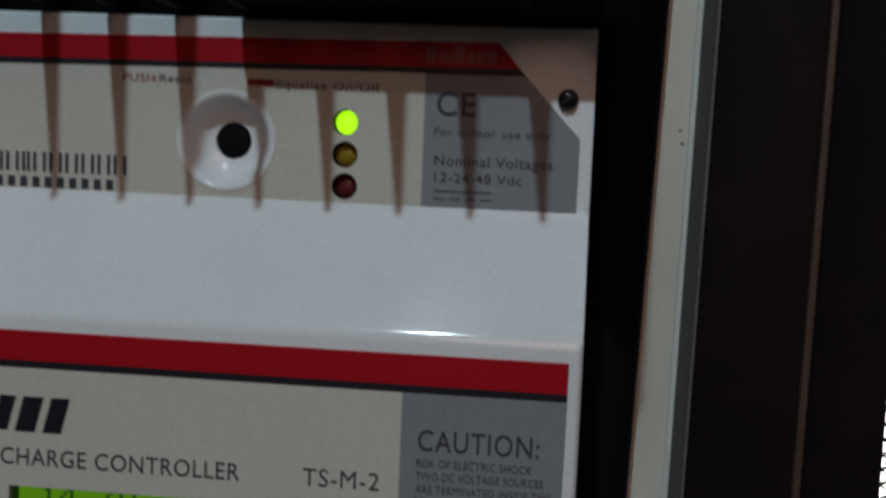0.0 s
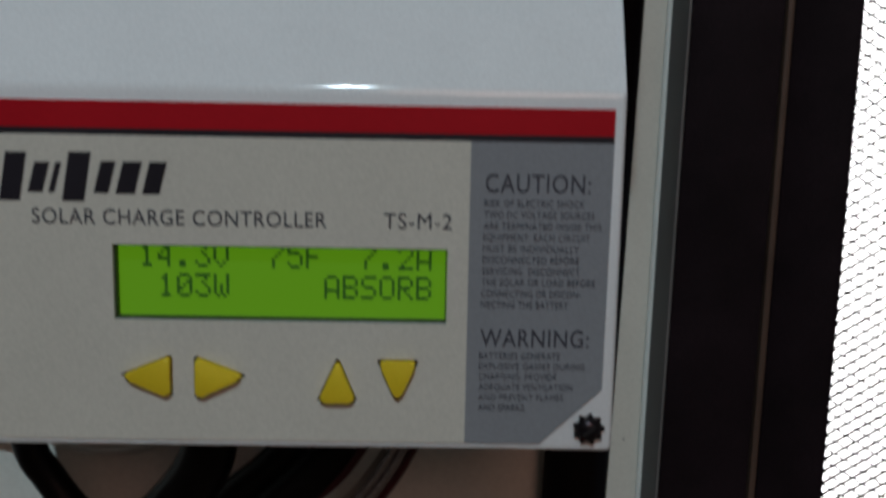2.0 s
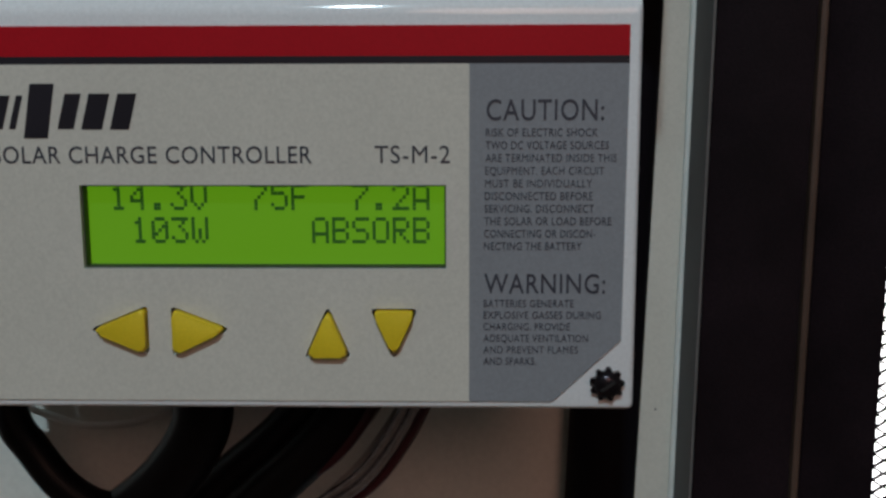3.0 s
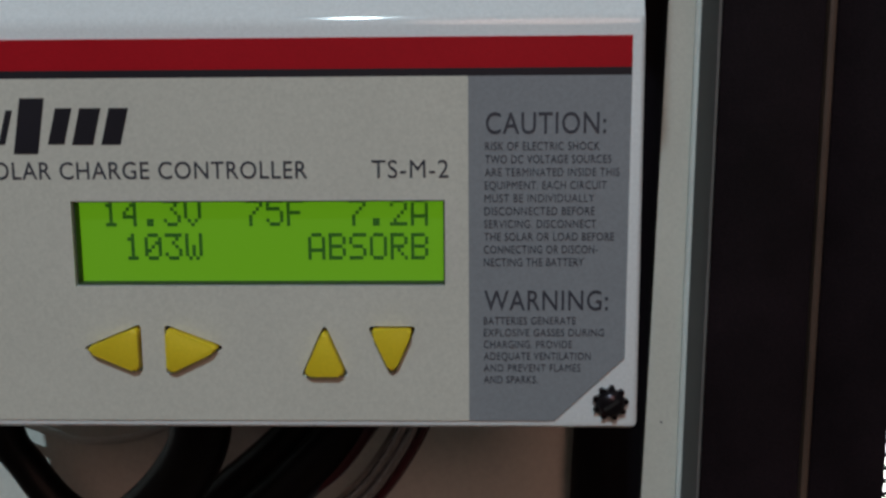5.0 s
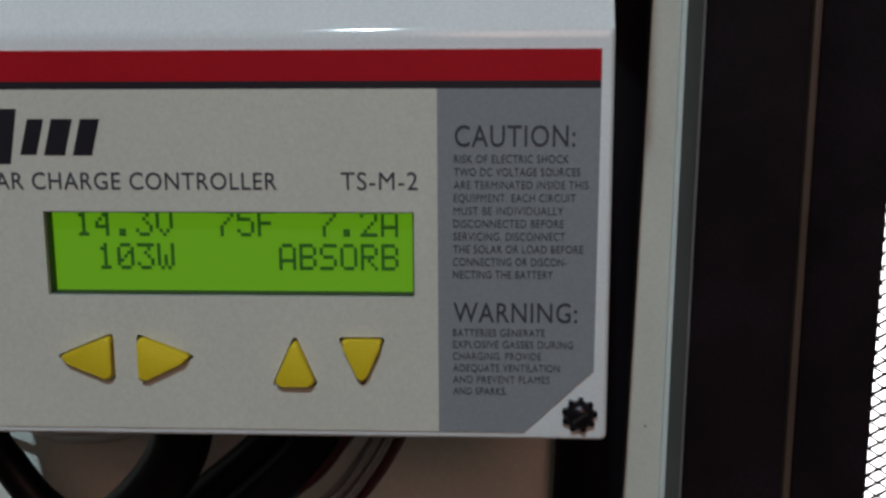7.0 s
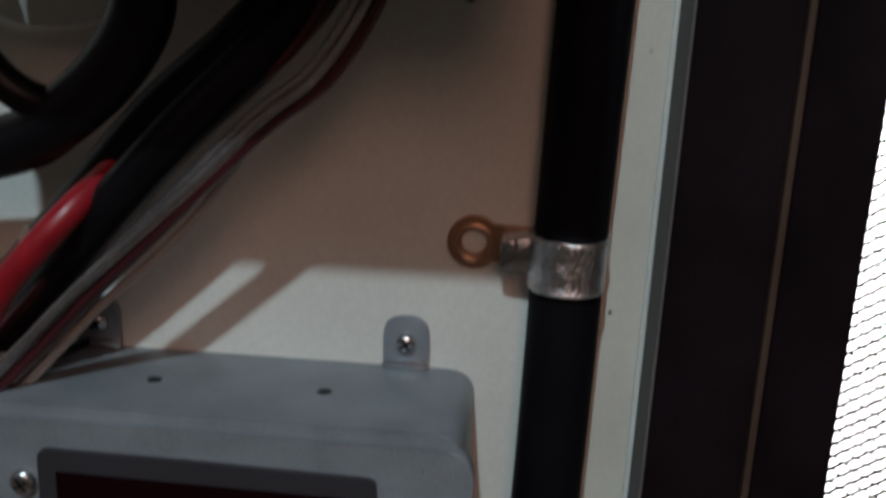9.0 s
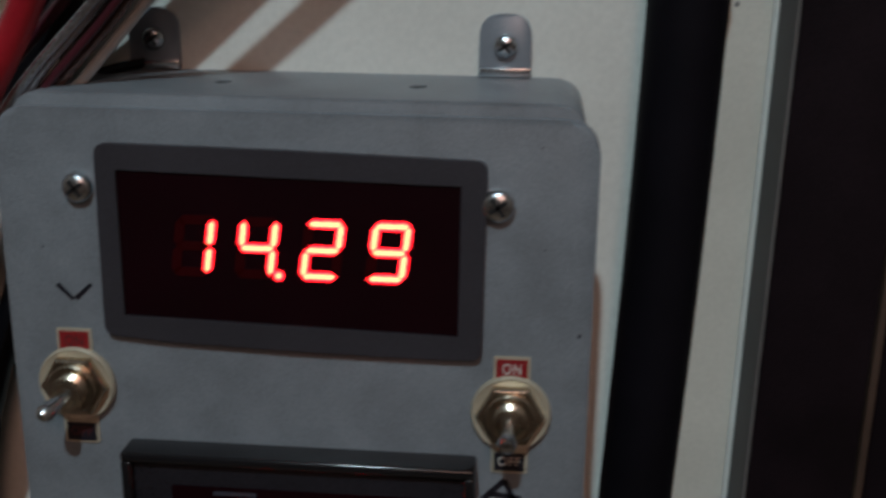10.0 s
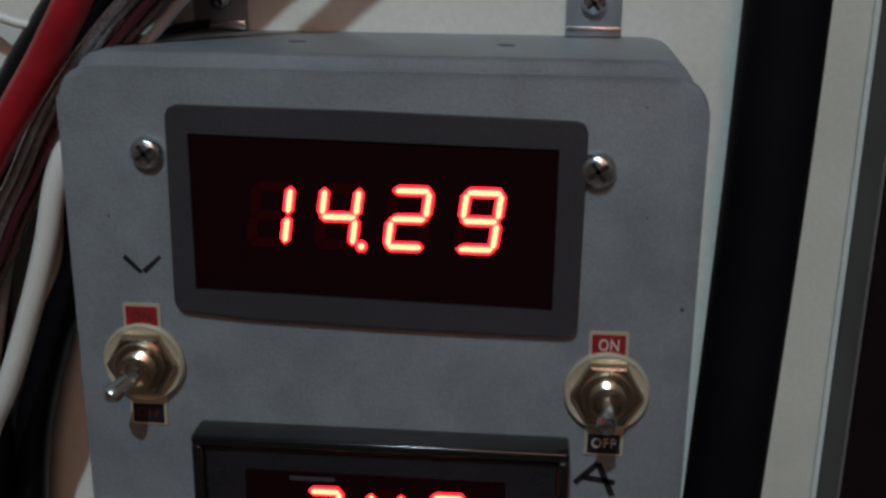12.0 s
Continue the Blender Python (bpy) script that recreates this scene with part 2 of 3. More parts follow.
def structure(name, bm, mat, label, category, limit=35):
    return tagged(link(name, bm, mat, limit), label, category, kind="structure")


def section(pts, z0=0.9, z1=1.8, bevel=0.0):
    """An upright bar from its plan: corners (x at 1.35 m height, lean, y)."""
    bm = bmesh.new()
    a, b = [[bm.verts.new((lean(x, k, z), y, z)) for x, k, y in pts] for z in (z0, z1)]
    bm.faces.new(a), bm.faces.new(b[::-1])
    for i in range(len(pts)):
        j = (i + 1) % len(pts)
        bm.faces.new((a[i], b[i], b[j], a[j]))
    if bevel:
        bmesh.ops.bevel(bm, geom=[e for e in bm.edges if abs(e.verts[0].co.z - e.verts[1].co.z) > 0.5], offset=bevel, segments=2, profile=0.5, affect="EDGES")
    return bm


board = prism([(-0.75, 0.9), (lean(0.1035, 0.030, 0.9), 0.9), (lean(0.1035, 0.030, 1.8), 1.8), (-0.75, 1.8)], YW, YW + 0.018)
holes = bmesh.new()
for hx, hz in ((0.0726, 1.3456), (-0.0147, 1.3446)):
    prism(disc(hx, hz, 0.0014, 12), YW - 0.01, YW + 0.01, bm=holes)
structure("wall_board", carved(board, holes), WALL, "white painted board with old screw holes", "wall")
strip = structure("trim", section([(0.1036, 0.030, 0.0770), (0.1188, 0.0126, 0.0770), (0.1188, 0.0126, 0.095), (0.1036, 0.030, 0.095)]), CREAM, "cream painted upright strip beside the hose", "trim")
for hx, hz, hr in ((0.1180, 1.4640, 0.0004), (0.1174, 1.4668, 0.0003), (0.1092, 1.2720, 0.0005), (0.1135, 1.3350, 0.00025)):
    part("nail_mark", prism(disc(hx, hz, hr, 10), 0.0769, 0.0771), GREYINK, strip)
structure("caulk_line", tube([(lean(0.1184, 0.0126, z), 0.0763, z) for z in (0.9, 1.2, 1.5, 1.8)], 0.0007, 8, 4), CAULK, "thin white bead of caulk in a corner", "trim")
structure("trim_edge", section([(0.1189, 0.0126, 0.0770), (0.1205, 0.0142, 0.0648), (0.1211, 0.0142, 0.0648), (0.1211, 0.0142, 0.095), (0.1189, 0.0126, 0.095)]), GREYTRIM, "grey painted side of the dark frame", "trim")
structure("frame_board", section([(0.1212, 0.0142, 0.0646), (0.1430, 0.0108, 0.0612), (0.1430, 0.0108, 0.095), (0.1212, 0.0142, 0.095)], bevel=0.0006), FRAME, "dark brown board beside the strip", "frame")
structure("frame_bead", section([(0.1432, 0.0108, 0.0602), (0.1450, 0.0108, 0.0602), (0.1450, 0.0108, 0.095), (0.1432, 0.0108, 0.095)], bevel=0.0006), SEAM, "thin brown bead between two dark boards", "trim")
structure("frame_stile", section([(0.1452, 0.0108, 0.0612), (0.1597, 0.0046, 0.0537), (0.1597, 0.0046, 0.095), (0.1452, 0.0108, 0.095)], bevel=0.0006), FRAME, "dark brown stile at the edge of a mesh screen", "frame")

# the room around
structure("wall_north", box(-1.3, 0.16, 0.12, 0.20, 0, 3.6), ROOM, "plain wall behind the mounting board", "wall")
structure("wall_north_right", box(0.32, 1.3, 0.12, 0.20, 0, 3.6), ROOM, "plain wall beside the window", "wall")
structure("wall_north_low", box(0.16, 0.32, 0.12, 0.20, 0, 0.9), ROOM, "plain wall under the window", "wall")
structure("wall_north_high", box(0.16, 0.32, 0.12, 0.20, 1.8, 3.6), ROOM, "plain wall over the window", "wall")
structure("wall_south", box(-1.3, 1.3, -1.9, -1.8, 0, 3.6), ROOM, "plain wall opposite", "wall")
structure("wall_west", box(-1.4, -1.3, -1.9, 0.2, 0, 3.6), ROOM, "plain side wall", "wall")
structure("wall_east", box(1.3, 1.4, -1.9, 0.2, 0, 3.6), ROOM, "plain side wall", "wall")
structure("floor", box(-1.4, 1.4, -1.9, 0.2, -0.1, 0), FLOORMAT, "plain brown floor", "floor")
structure("ceiling", box(-1.4, 1.4, -1.9, 0.2, 3.6, 3.7), ROOM, "plain ceiling", "ceiling")
structure("backdrop", box(0.10, 0.40, 0.26, 0.27, 0.85, 1.85), DAY, "bright daylight behind the mesh screen", "backdrop")


# expanded metal screen
def mesh_screen():
    ob = thing("mesh_screen", "dark expanded metal screen against bright daylight", "screen", (0.16, 0.06, 0.9))
    inv = ob.matrix_world.inverted()
    wide, tall, strand = 0.0052, 0.0032, 0.00055
    bm = bmesh.new()
    rows, cols = int(0.86 / (tall / 2)), 16
    for i in range(rows):
        z = 0.92 + i * tall / 2
        if not 1.12 < z < 1.56:
            continue
        flip = 1 if i % 2 else -1
        lines = []
        for j in range(cols * 4 + 1):
            x = 0.1585 + j * wide / 4
            s = math.cos(j * math.pi / 2) * flip
            zc = z + s * tall * 0.25
            lines.append([bm.verts.new(inv @ Vector((x, y, zc + d))) for y in (0.0585, 0.0593) for d in (-strand / 2, strand / 2)])
        for a, b in zip(lines, lines[1:]):
            for q in ((0, 1), (1, 3), (3, 2), (2, 0)):
                bm.faces.new((a[q[0]], b[q[0]], b[q[1]], a[q[1]]))
    part("strands", bm, MESHMETAL, ob)
    tagged(ob, kind="stuff")


mesh_screen()


# the charge controller ------------------------------------------------
XL, XR = -0.0332, 0.0966       # sides of the cover
YU = 0.0140                    # face of the upper panel
TRI = [[(0.0007, 1.3743), (0.0105, 1.3701), (0.0105, 1.3783)], [(0.0153, 1.3698), (0.0250, 1.3745), (0.0153, 1.3782)],
       [(0.0388, 1.3696), (0.0463, 1.3696), (0.0427, 1.3783)], [(0.0543, 1.3696), (0.0581, 1.3779), (0.0505, 1.3779)]]
LCD_RECT = rect(0.0, 0.0635, 1.3853, 1.4)
LEDS = [(0.0537, 1.4645, LED_GREEN, "lit green status light"), (0.0538, 1.4589, LED_AMBER, "unlit amber status light"), (0.0539, 1.4534, LED_RED, "unlit red status light")]
DISH = (0.0325, 1.4605)


def grown(tri, d):
    c = sum((Vector(p) for p in tri), Vector((0, 0))) / len(tri)
    return [tuple(c + (Vector(p) - c) * (1 + d / (Vector(p) - c).length)) for p in tri]


def bolt(parent, x, y, z, r, mat, name="screw", label="", slots=1, star=False):
    """A round-headed screw facing the room; star: a toothed washer beneath."""
    ob = part(name, turned([(r, -0.001), (r, 0.0004), (r * 0.92, 0.001), (r * 0.7, 0.0015), (r * 0.3, 0.0018)], facing(x, y, z)), mat, parent, label)
    # slots are not cut: near-black bars carry their shade
    bm = bmesh.new()
    for k in range(slots):
        a = radians(35 + 90 * k)
        u, w = Vector((math.cos(a), math.sin(a))) * r * 0.62, Vector((-math.sin(a), math.cos(a))) * r * 0.13
        c = Vector((x, z))
        prism([tuple(c - u - w), tuple(c + u - w), tuple(c + u + w), tuple(c - u + w)], y - 0.00185, y - 0.0012, bm=bm)
    part("slot", bm, DARK, ob)
    if star:
        ring = []
        for k in range(36):
            a = 2 * math.pi * k / 36
            q = r * (1.28 if k % 4 < 2 else 1.02)
            ring.append((x + q * math.cos(a), z + q * math.sin(a)))
        part("toothed_washer", prism(ring, y - 0.0006, y + 0.0004), mat, ob)
    return ob


def charge_controller():
    t = thing("charge_controller", "white charge controller with green display and black finned heat sink", "controller")
    # front cover: flat lower face, sloping middle, set-back upper panel
    prof = [(0, 1.3598), (0, 1.4297), (YU, 1.4507), (YU, 1.4821), (YU + 0.004, 1.4821), (YU + 0.004, 1.4507), (0.006, 1.4297), (0.006, 1.3598)]
    bm = bmesh.new()
    a, b = [bm.verts.new((XL, y, z)) for y, z in prof], [bm.verts.new((XR, y, z)) for y, z in prof]
    bm.faces.new(a), bm.faces.new(b[::-1])
    for i in range(len(prof)):
        j = (i + 1) % len(prof)
        bm.faces.new((a[i], b[i], b[j], a[j]))
    bmesh.ops.bevel(bm, geom=[e for e in bm.edges if min(v.co.y for v in e.verts) < YU + 0.001 and max(v.co.y for v in e.verts) < YU + 0.001], offset=0.0012, segments=3, profile=0.5, affect="EDGES")
    cut = prism(LCD_RECT, -0.003, 0.0035)
    for tri in TRI:
        prism(rounded(grown(tri, 0.0006), 0.0007, 3), -0.003, 0.004, bm=cut)
    prism(disc(*DISH, 0.0088, 40), YU - 0.004, YU + 0.02, bm=cut)
    for x, z, *_ in LEDS:
        prism(disc(x, z, 0.0023, 20), YU - 0.004, YU + 0.02, bm=cut)
    cover = part("front_cover", carved(bm, cut), WHITE, t, "white moulded front cover", 28)
    # body and heat sink behind
    part("body", box(-0.029, 0.0905, 0.0065, YW, 1.3640, 1.4290, 0.001), BLACK_CAST, t, "black cast body")
    part("upper_body", box(-0.029, 0.0905, 0.0260, YW, 1.4292, 1.4818, 0.001), BLACK_CAST, t, "black cast body")
    part("mounting_foot", box(-0.0345, 0.0964, 0.0185, 0.0560, 1.4822, 1.56, 0.001), BLACK_CAST, t, "black finned heat sink base")
    part("side_flange", box(0.0968, 0.1027, -0.0005, 0.0060, 1.4818, 1.56, 0.0006), BLACK_CAST, t)
    for x in [-0.0254 + 0.01225 * k for k in range(10)]:
        bm = bmesh.new()
        ring = [(x - 0.0014, 0.0184), (x + 0.0014, 0.0184), (x + 0.0005, -0.0205), (x - 0.0005, -0.0205)]
        a, b = [bm.verts.new((u, v, 1.4834)) for u, v in ring], [bm.verts.new((u, v, 1.56)) for u, v in ring]
        bm.faces.new(a), bm.faces.new(b[::-1])
        for i in range(4):
            bm.faces.new((a[i], b[i], b[(i + 1) % 4], a[(i + 1) % 4]))
        part("fin", bm, BLACK_CAST, t)
    # block added across the right fins to cast the panel's upper right shadow
    part("shadow_block", box(0.0343, 0.0966, -0.0010, 0.0183, 1.4838, 1.55, 0.002, 2), BLACK_CAST, t)
    for x in (0.0566, 0.0921):
        bolt(t, x, -0.0012, 1.4882, 0.0007, STEEL, label="small bright steel screw")
    # lower label
    y = -0.0003
    holes = [LCD_RECT] + [rounded(grown(q, 0.0006), 0.0007, 3) for q in TRI]
    part("lower_label", plate(rect(XL + 0.0022, 0.0675, 1.3614, 1.4206), holes, y, 0.0001), BEIGE, cover, "beige printed label")
    part("grey_field", prism([(0.0675, 1.3614), (0.0822, 1.3614), (0.0941, 1.3727), (0.0944, 1.4206), (0.0675, 1.4206)], y, 0.0001), GREYLAB, cover, "grey printed warning field")
    part("red_band", prism(rect(XL + 0.0022, 0.0944, 1.4219, 1.4270), y, 0.0001), RED, cover, "dark red printed band")
    part("black_line", prism(rect(XL + 0.0022, 0.0944, 1.4206, 1.4219), y, 0.0001), INK, cover)
    # maker's mark as plain slanted bars
    for x0, x1, z0, z1 in ((-0.0205, -0.0156, 1.4081, 1.4172), (-0.0150, -0.0115, 1.4097, 1.4154), (-0.0109, -0.0095, 1.4097, 1.4154),
                           (-0.0088, -0.0036, 1.4081, 1.4174), (-0.0027, 0.0008, 1.4097, 1.4157), (0.0013, 0.0058, 1.4096, 1.4157), (0.0063, 0.0104, 1.4096, 1.4157)):
        s, w = 0.0008, (x1 - x0) * 0.10
        part("mark", prism([(x0 + w - s, z0), (x1 - w - s, z0), (x1 - w + s, z1), (x0 + w + s, z1)], y - 0.0001, y + 0.0001), INK, cover)
    part("lettering", letters("SOLAR CHARGE CONTROLLER", -0.0148, 0.0405, 1.4038, 1.4067, y, 0.004), GREYINK, cover)
    part("lettering", letters("TS-M-2", 0.0513, 0.0642, 1.4038, 1.4068, y, 0.004), GREYINK, cover)
    part("lettering", letters("CAUTION:", 0.0704, 0.0903, 1.4111, 1.4146, y, 0.006), GREYINK, cover)
    part("lettering", letters("WARNING:", 0.0701, 0.0911, 1.3811, 1.3845, y, 0.006), GREYINK, cover)
    lines = ["RISK OF ELECTRIC SHOCK", "TWO DC VOLTAGE SOURCES", "ARE TERMINATED INSIDE THIS", "EQUIPMENT. EACH CIRCUIT", "MUST BE INDIVIDUALLY", "DISCONNECTED BEFORE",
             "SERVICING. DISCONNECT", "THE SOLAR OR LOAD BEFORE", "CONNECTING OR DISCON-", "NECTING THE BATTERY"]
    ends = [0.0893, 0.0912, 0.0926, 0.0905, 0.0885, 0.0886, 0.0889, 0.0919, 0.0892, 0.0869]
    for k, (words, e) in enumerate(zip(lines, ends)):
        z = 1.40835 - k * 0.00218
        part("lettering", letters(words, 0.0703 - k * 0.00003, e, z, z + 0.00135, y, 0.005), GREYINK, cover)
    lines = ["BATTERIES GENERATE", "EXPLOSIVE GASSES DURING", "CHARGING. PROVIDE", "ADEQUATE VENTILATION", "AND PREVENT FLAMES", "AND SPARKS."]
    ends = [0.0857, 0.0905, 0.0851, 0.0883, 0.0866, 0.0793]
    for k, (words, e) in enumerate(zip(lines, ends)):
        z = 1.37860 - k * 0.00208
        part("lettering", letters(words, 0.0700, e, z, z + 0.00130, y, 0.005), GREYINK, cover)
    # display with dot characters
    disp = part("display", box(-0.0015, 0.065, 0.0030, 0.0034, 1.384, 1.4015), LCD, t, "backlit green liquid crystal display")
    # added rim whose dark green stands for shadow on the opening's inner edges
    part("display_edge_shade", plate(rect(0.0001, 0.0634, 1.3854, 1.3999), [rect(0.0003, 0.0632, 1.3856, 1.3997)], 0.0006, 0.0029), EDGE_SHADE, disp, "dark inner edge of the display opening")
    glyphs = {"1": "010 110 010 010 010 010 111", "4": "0001 0011 0101 1001 1111 0001 0001", ".": "0 0 0 0 0 11 11", "3": "11111 00010 00100 00010 00001 10001 01110",
              "V": "10001 10001 10001 10001 10001 01010 00100", "7": "11111 00001 00010 00100 01000 01000 01000", "5": "11111 10000 11110 00001 00001 10001 01110",
              "F": "11111 10000 10000 11110 10000 10000 10000", "2": "01110 10001 00001 00010 00100 01000 11111", "A": "01110 10001 10001 10001 11111 10001 10001",
              "0": "01110 10001 10011 10101 11001 10001 01110", "W": "10001 10001 10001 10101 10101 10101 01010", "B": "11110 10001 10001 11110 10001 10001 11110",
              "S": "01111 10000 10000 01110 00001 00001 11110", "O": "01110 10001 10001 10001 10001 10001 01110", "R": "11110 10001 10001 11110 10100 10010 10001"}
    for words, top in (("14.3V  75F  7.2A", 1.39985), (" 103W     ABSORB", 1.39395)):
        bm = bmesh.new()
        for k, ch in enumerate(words):
            if ch == " ":
                continue
            for r, bits in enumerate(glyphs[ch].split()):
                for c, bit in enumerate(bits):
                    if bit == "1":
                        shift = 1 if ch in "1." else 0
                        x, z = 0.00425 + k * 0.003555 + (c + shift) * 0.00060, top - r * 0.00067
                        if z < 1.4005:
                            box(x, x + 0.00056, 0.0028, 0.0031, z - 0.00062, z, bm=bm)
        part("dot_text", bm, LCDINK, disp, "dark dot-matrix text")
    for tri in TRI:
        part("arrow_button", prism(rounded(tri, 0.0009, 4), -0.0016, 0.004, 0.0005, 3), YELLOW, t, "yellow rubber arrow button")
    # near-black sheet that paints the shade in the gaps round the buttons
    part("button_well", box(-0.002, 0.062, 0.0040, 0.0044, 1.367, 1.380), DARK, t)
    bolt(t, 0.0918, -0.0004, 1.3648, 0.0024, SCREW_BLACK, label="black screw with a toothed washer", star=True)
    # upper label
    y = YU - 0.0003
    hole = [disc(*DISH, 0.0088, 40)] + [disc(x, z, 0.0023, 24) for x, z, *_ in LEDS[:3]]
    part("upper_label", plate([(-0.0318, 1.4491), (0.0675, 1.4496), (0.0675, 1.4735), (-0.0236, 1.4725), (-0.0318, 1.4632)], hole, y, YU + 0.0001), BEIGE, cover, "beige printed label")
    part("grey_field", prism([(0.0675, 1.4496), (0.0944, 1.4496), (0.0944, 1.4632), (0.0848, 1.4735), (0.0675, 1.4735)], y, YU + 0.0001), GREYLAB, cover, "grey printed rating field")
    part("black_line", prism([(-0.0236, 1.4725), (0.0848, 1.4735), (0.0837, 1.4747), (-0.0225, 1.4737)], y, YU + 0.0001), INK, cover)
    part("red_band", prism([(-0.0225, 1.4737), (0.0837, 1.4747), (0.0799, 1.4790), (-0.0188, 1.4780)], y, YU + 0.0001), RED, cover, "dark red printed band")
    cx, cz = -0.0243, 1.4556
    hexa = disc(cx, cz, 0.0031, 6, math.pi / 6)
    for k, m in ((0, REDINK), (1, INK), (2, GREYINK)):
        q = [(cx, cz), hexa[(2 * k - 1) % 6], hexa[(2 * k) % 6], hexa[(2 * k + 1) % 6]]
        part("mark", prism(q, y - 0.0001, y + 0.0001), m, cover)
    x = -0.0188
    for k in range(11):
        w = 0.0042 if k == 0 else 0.0016 if k == 4 else 0.0025
        h = 1.4578 if k == 0 else 1.4570
        for d in (0.0, w - 0.0007):
            part("mark", prism(rect(x + d, x + d + 0.0006, 1.4535, h), y - 0.0001, y + 0.0001), GREYINK, cover)
        x += w + 0.0005
    for k in range(11):
        part("mark", prism(rect(-0.0123 + k * 0.0023, -0.0110 + k * 0.0023, 1.4507, 1.4526), y - 0.0001, y + 0.0001), GREYINK, cover)
    part("lettering", letters("PUSH:", 0.0135, 0.0200, 1.4702, 1.4716, y), REDINK, cover)
    part("lettering", letters("Reset", 0.0203, 0.0260, 1.4703, 1.4717, y), GREYINK, cover)
    part("mark", prism(rect(0.0362, 0.0409, 1.4703, 1.4714), y - 0.0001, y + 0.0001), REDINK, cover)
    part("lettering", letters("Equalize On/Off", 0.0413, 0.0596, 1.4700, 1.4714, y), GREYINK, cover)
    for k, (x0, x1, h) in enumerate(((0.0672, 0.0690, 1.4782), (0.0695, 0.0709, 1.4775), (0.0712, 0.0717, 1.4775), (0.0720, 0.0740, 1.4784), (0.0744, 0.0757, 1.4775), (0.0760, 0.0776, 1.4775), (0.0779, 0.0794, 1.4775))):
        part("mark", prism([(x0, 1.4753), (x1, 1.4753), (x1 + 0.0003, h), (x0 + 0.0003, h)], y - 0.0001, y + 0.0001), DULLRED, cover)
    part("lettering", letters("CE", 0.0696, 0.0763, 1.4664, 1.4704, y, 0.01), GREYINK, cover)
    part("lettering", letters("For indoor use only", 0.0694, 0.0893, 1.4629, 1.4643, y), GREYINK, cover)
    part("lettering", letters("Nominal Voltages", 0.0696, 0.0900, 1.4578, 1.4595, y, 0.006), GREYINK, cover)
    part("lettering", letters("12-24-48 Vdc", 0.0697, 0.0848, 1.4549, 1.4565, y, 0.006), GREYINK, cover)
    part("printed_line", prism(rect(0.0697, 0.0797, 1.4532, 1.45345), y - 0.0001, y + 0.0001), GREYINK, cover)
    for k in range(4):
        part("printed_line", prism(rect(0.0697 + k * 0.0027, 0.0716 + k * 0.0027, 1.4519, 1.45215), y - 0.0001, y + 0.0001), GREYINK, cover)
    # dished reset button
    f = facing(DISH[0], YU, DISH[1])
    dish = part("button_dish", turned([(0.0089, -0.0008), (0.0089, 0.0005), (0.0083, 0.0006), (0.0077, 0.0001), (0.0070, -0.0018), (0.0060, -0.0032), (0.0047, -0.0041), (0.0033, -0.0044), (0.0033, -0.0100)], f, 40, close=False), WHITE, t, "white dish round the reset button", 50)
    part("reset_button", turned([(0.0032, -0.012), (0.0031, -0.0048), (0.0027, -0.0043), (0.0010, -0.0041)], f), RUBBER, dish, "black round push button")
    for x, z, m, words in LEDS:
        well = part("light_well", turned([(0.0024, 0.0001), (0.0024, -0.0090), (0.0001, -0.0090), (0.0001, -0.0088), (0.00222, -0.0088), (0.00222, 0.0001)], facing(x, YU, z), 20, close=False), DARK, t, "dark well round a status light")
        part("lens", turned([(0.0022, -0.0085), (0.0022, -0.0026), (0.0021, -0.0020), (0.0016, -0.0015), (0.0006, -0.0012)], facing(x, YU, z), 20), m, well, words)
    bolt(t, 0.0921, YU, 1.4699, 0.0018, SCREW_BLACK, label="black recessed screw")
    bolt(t, -0.0290, YU, 1.4704, 0.0022, SCREW_BLACK, label="black screw with a toothed washer", star=True)
    return t


charge_controller()


# the meter box --------------------------------------------------------
YM = 0.0364
BL, BR, BT, BB = -0.0382, 0.0800, 1.2533, 1.1000


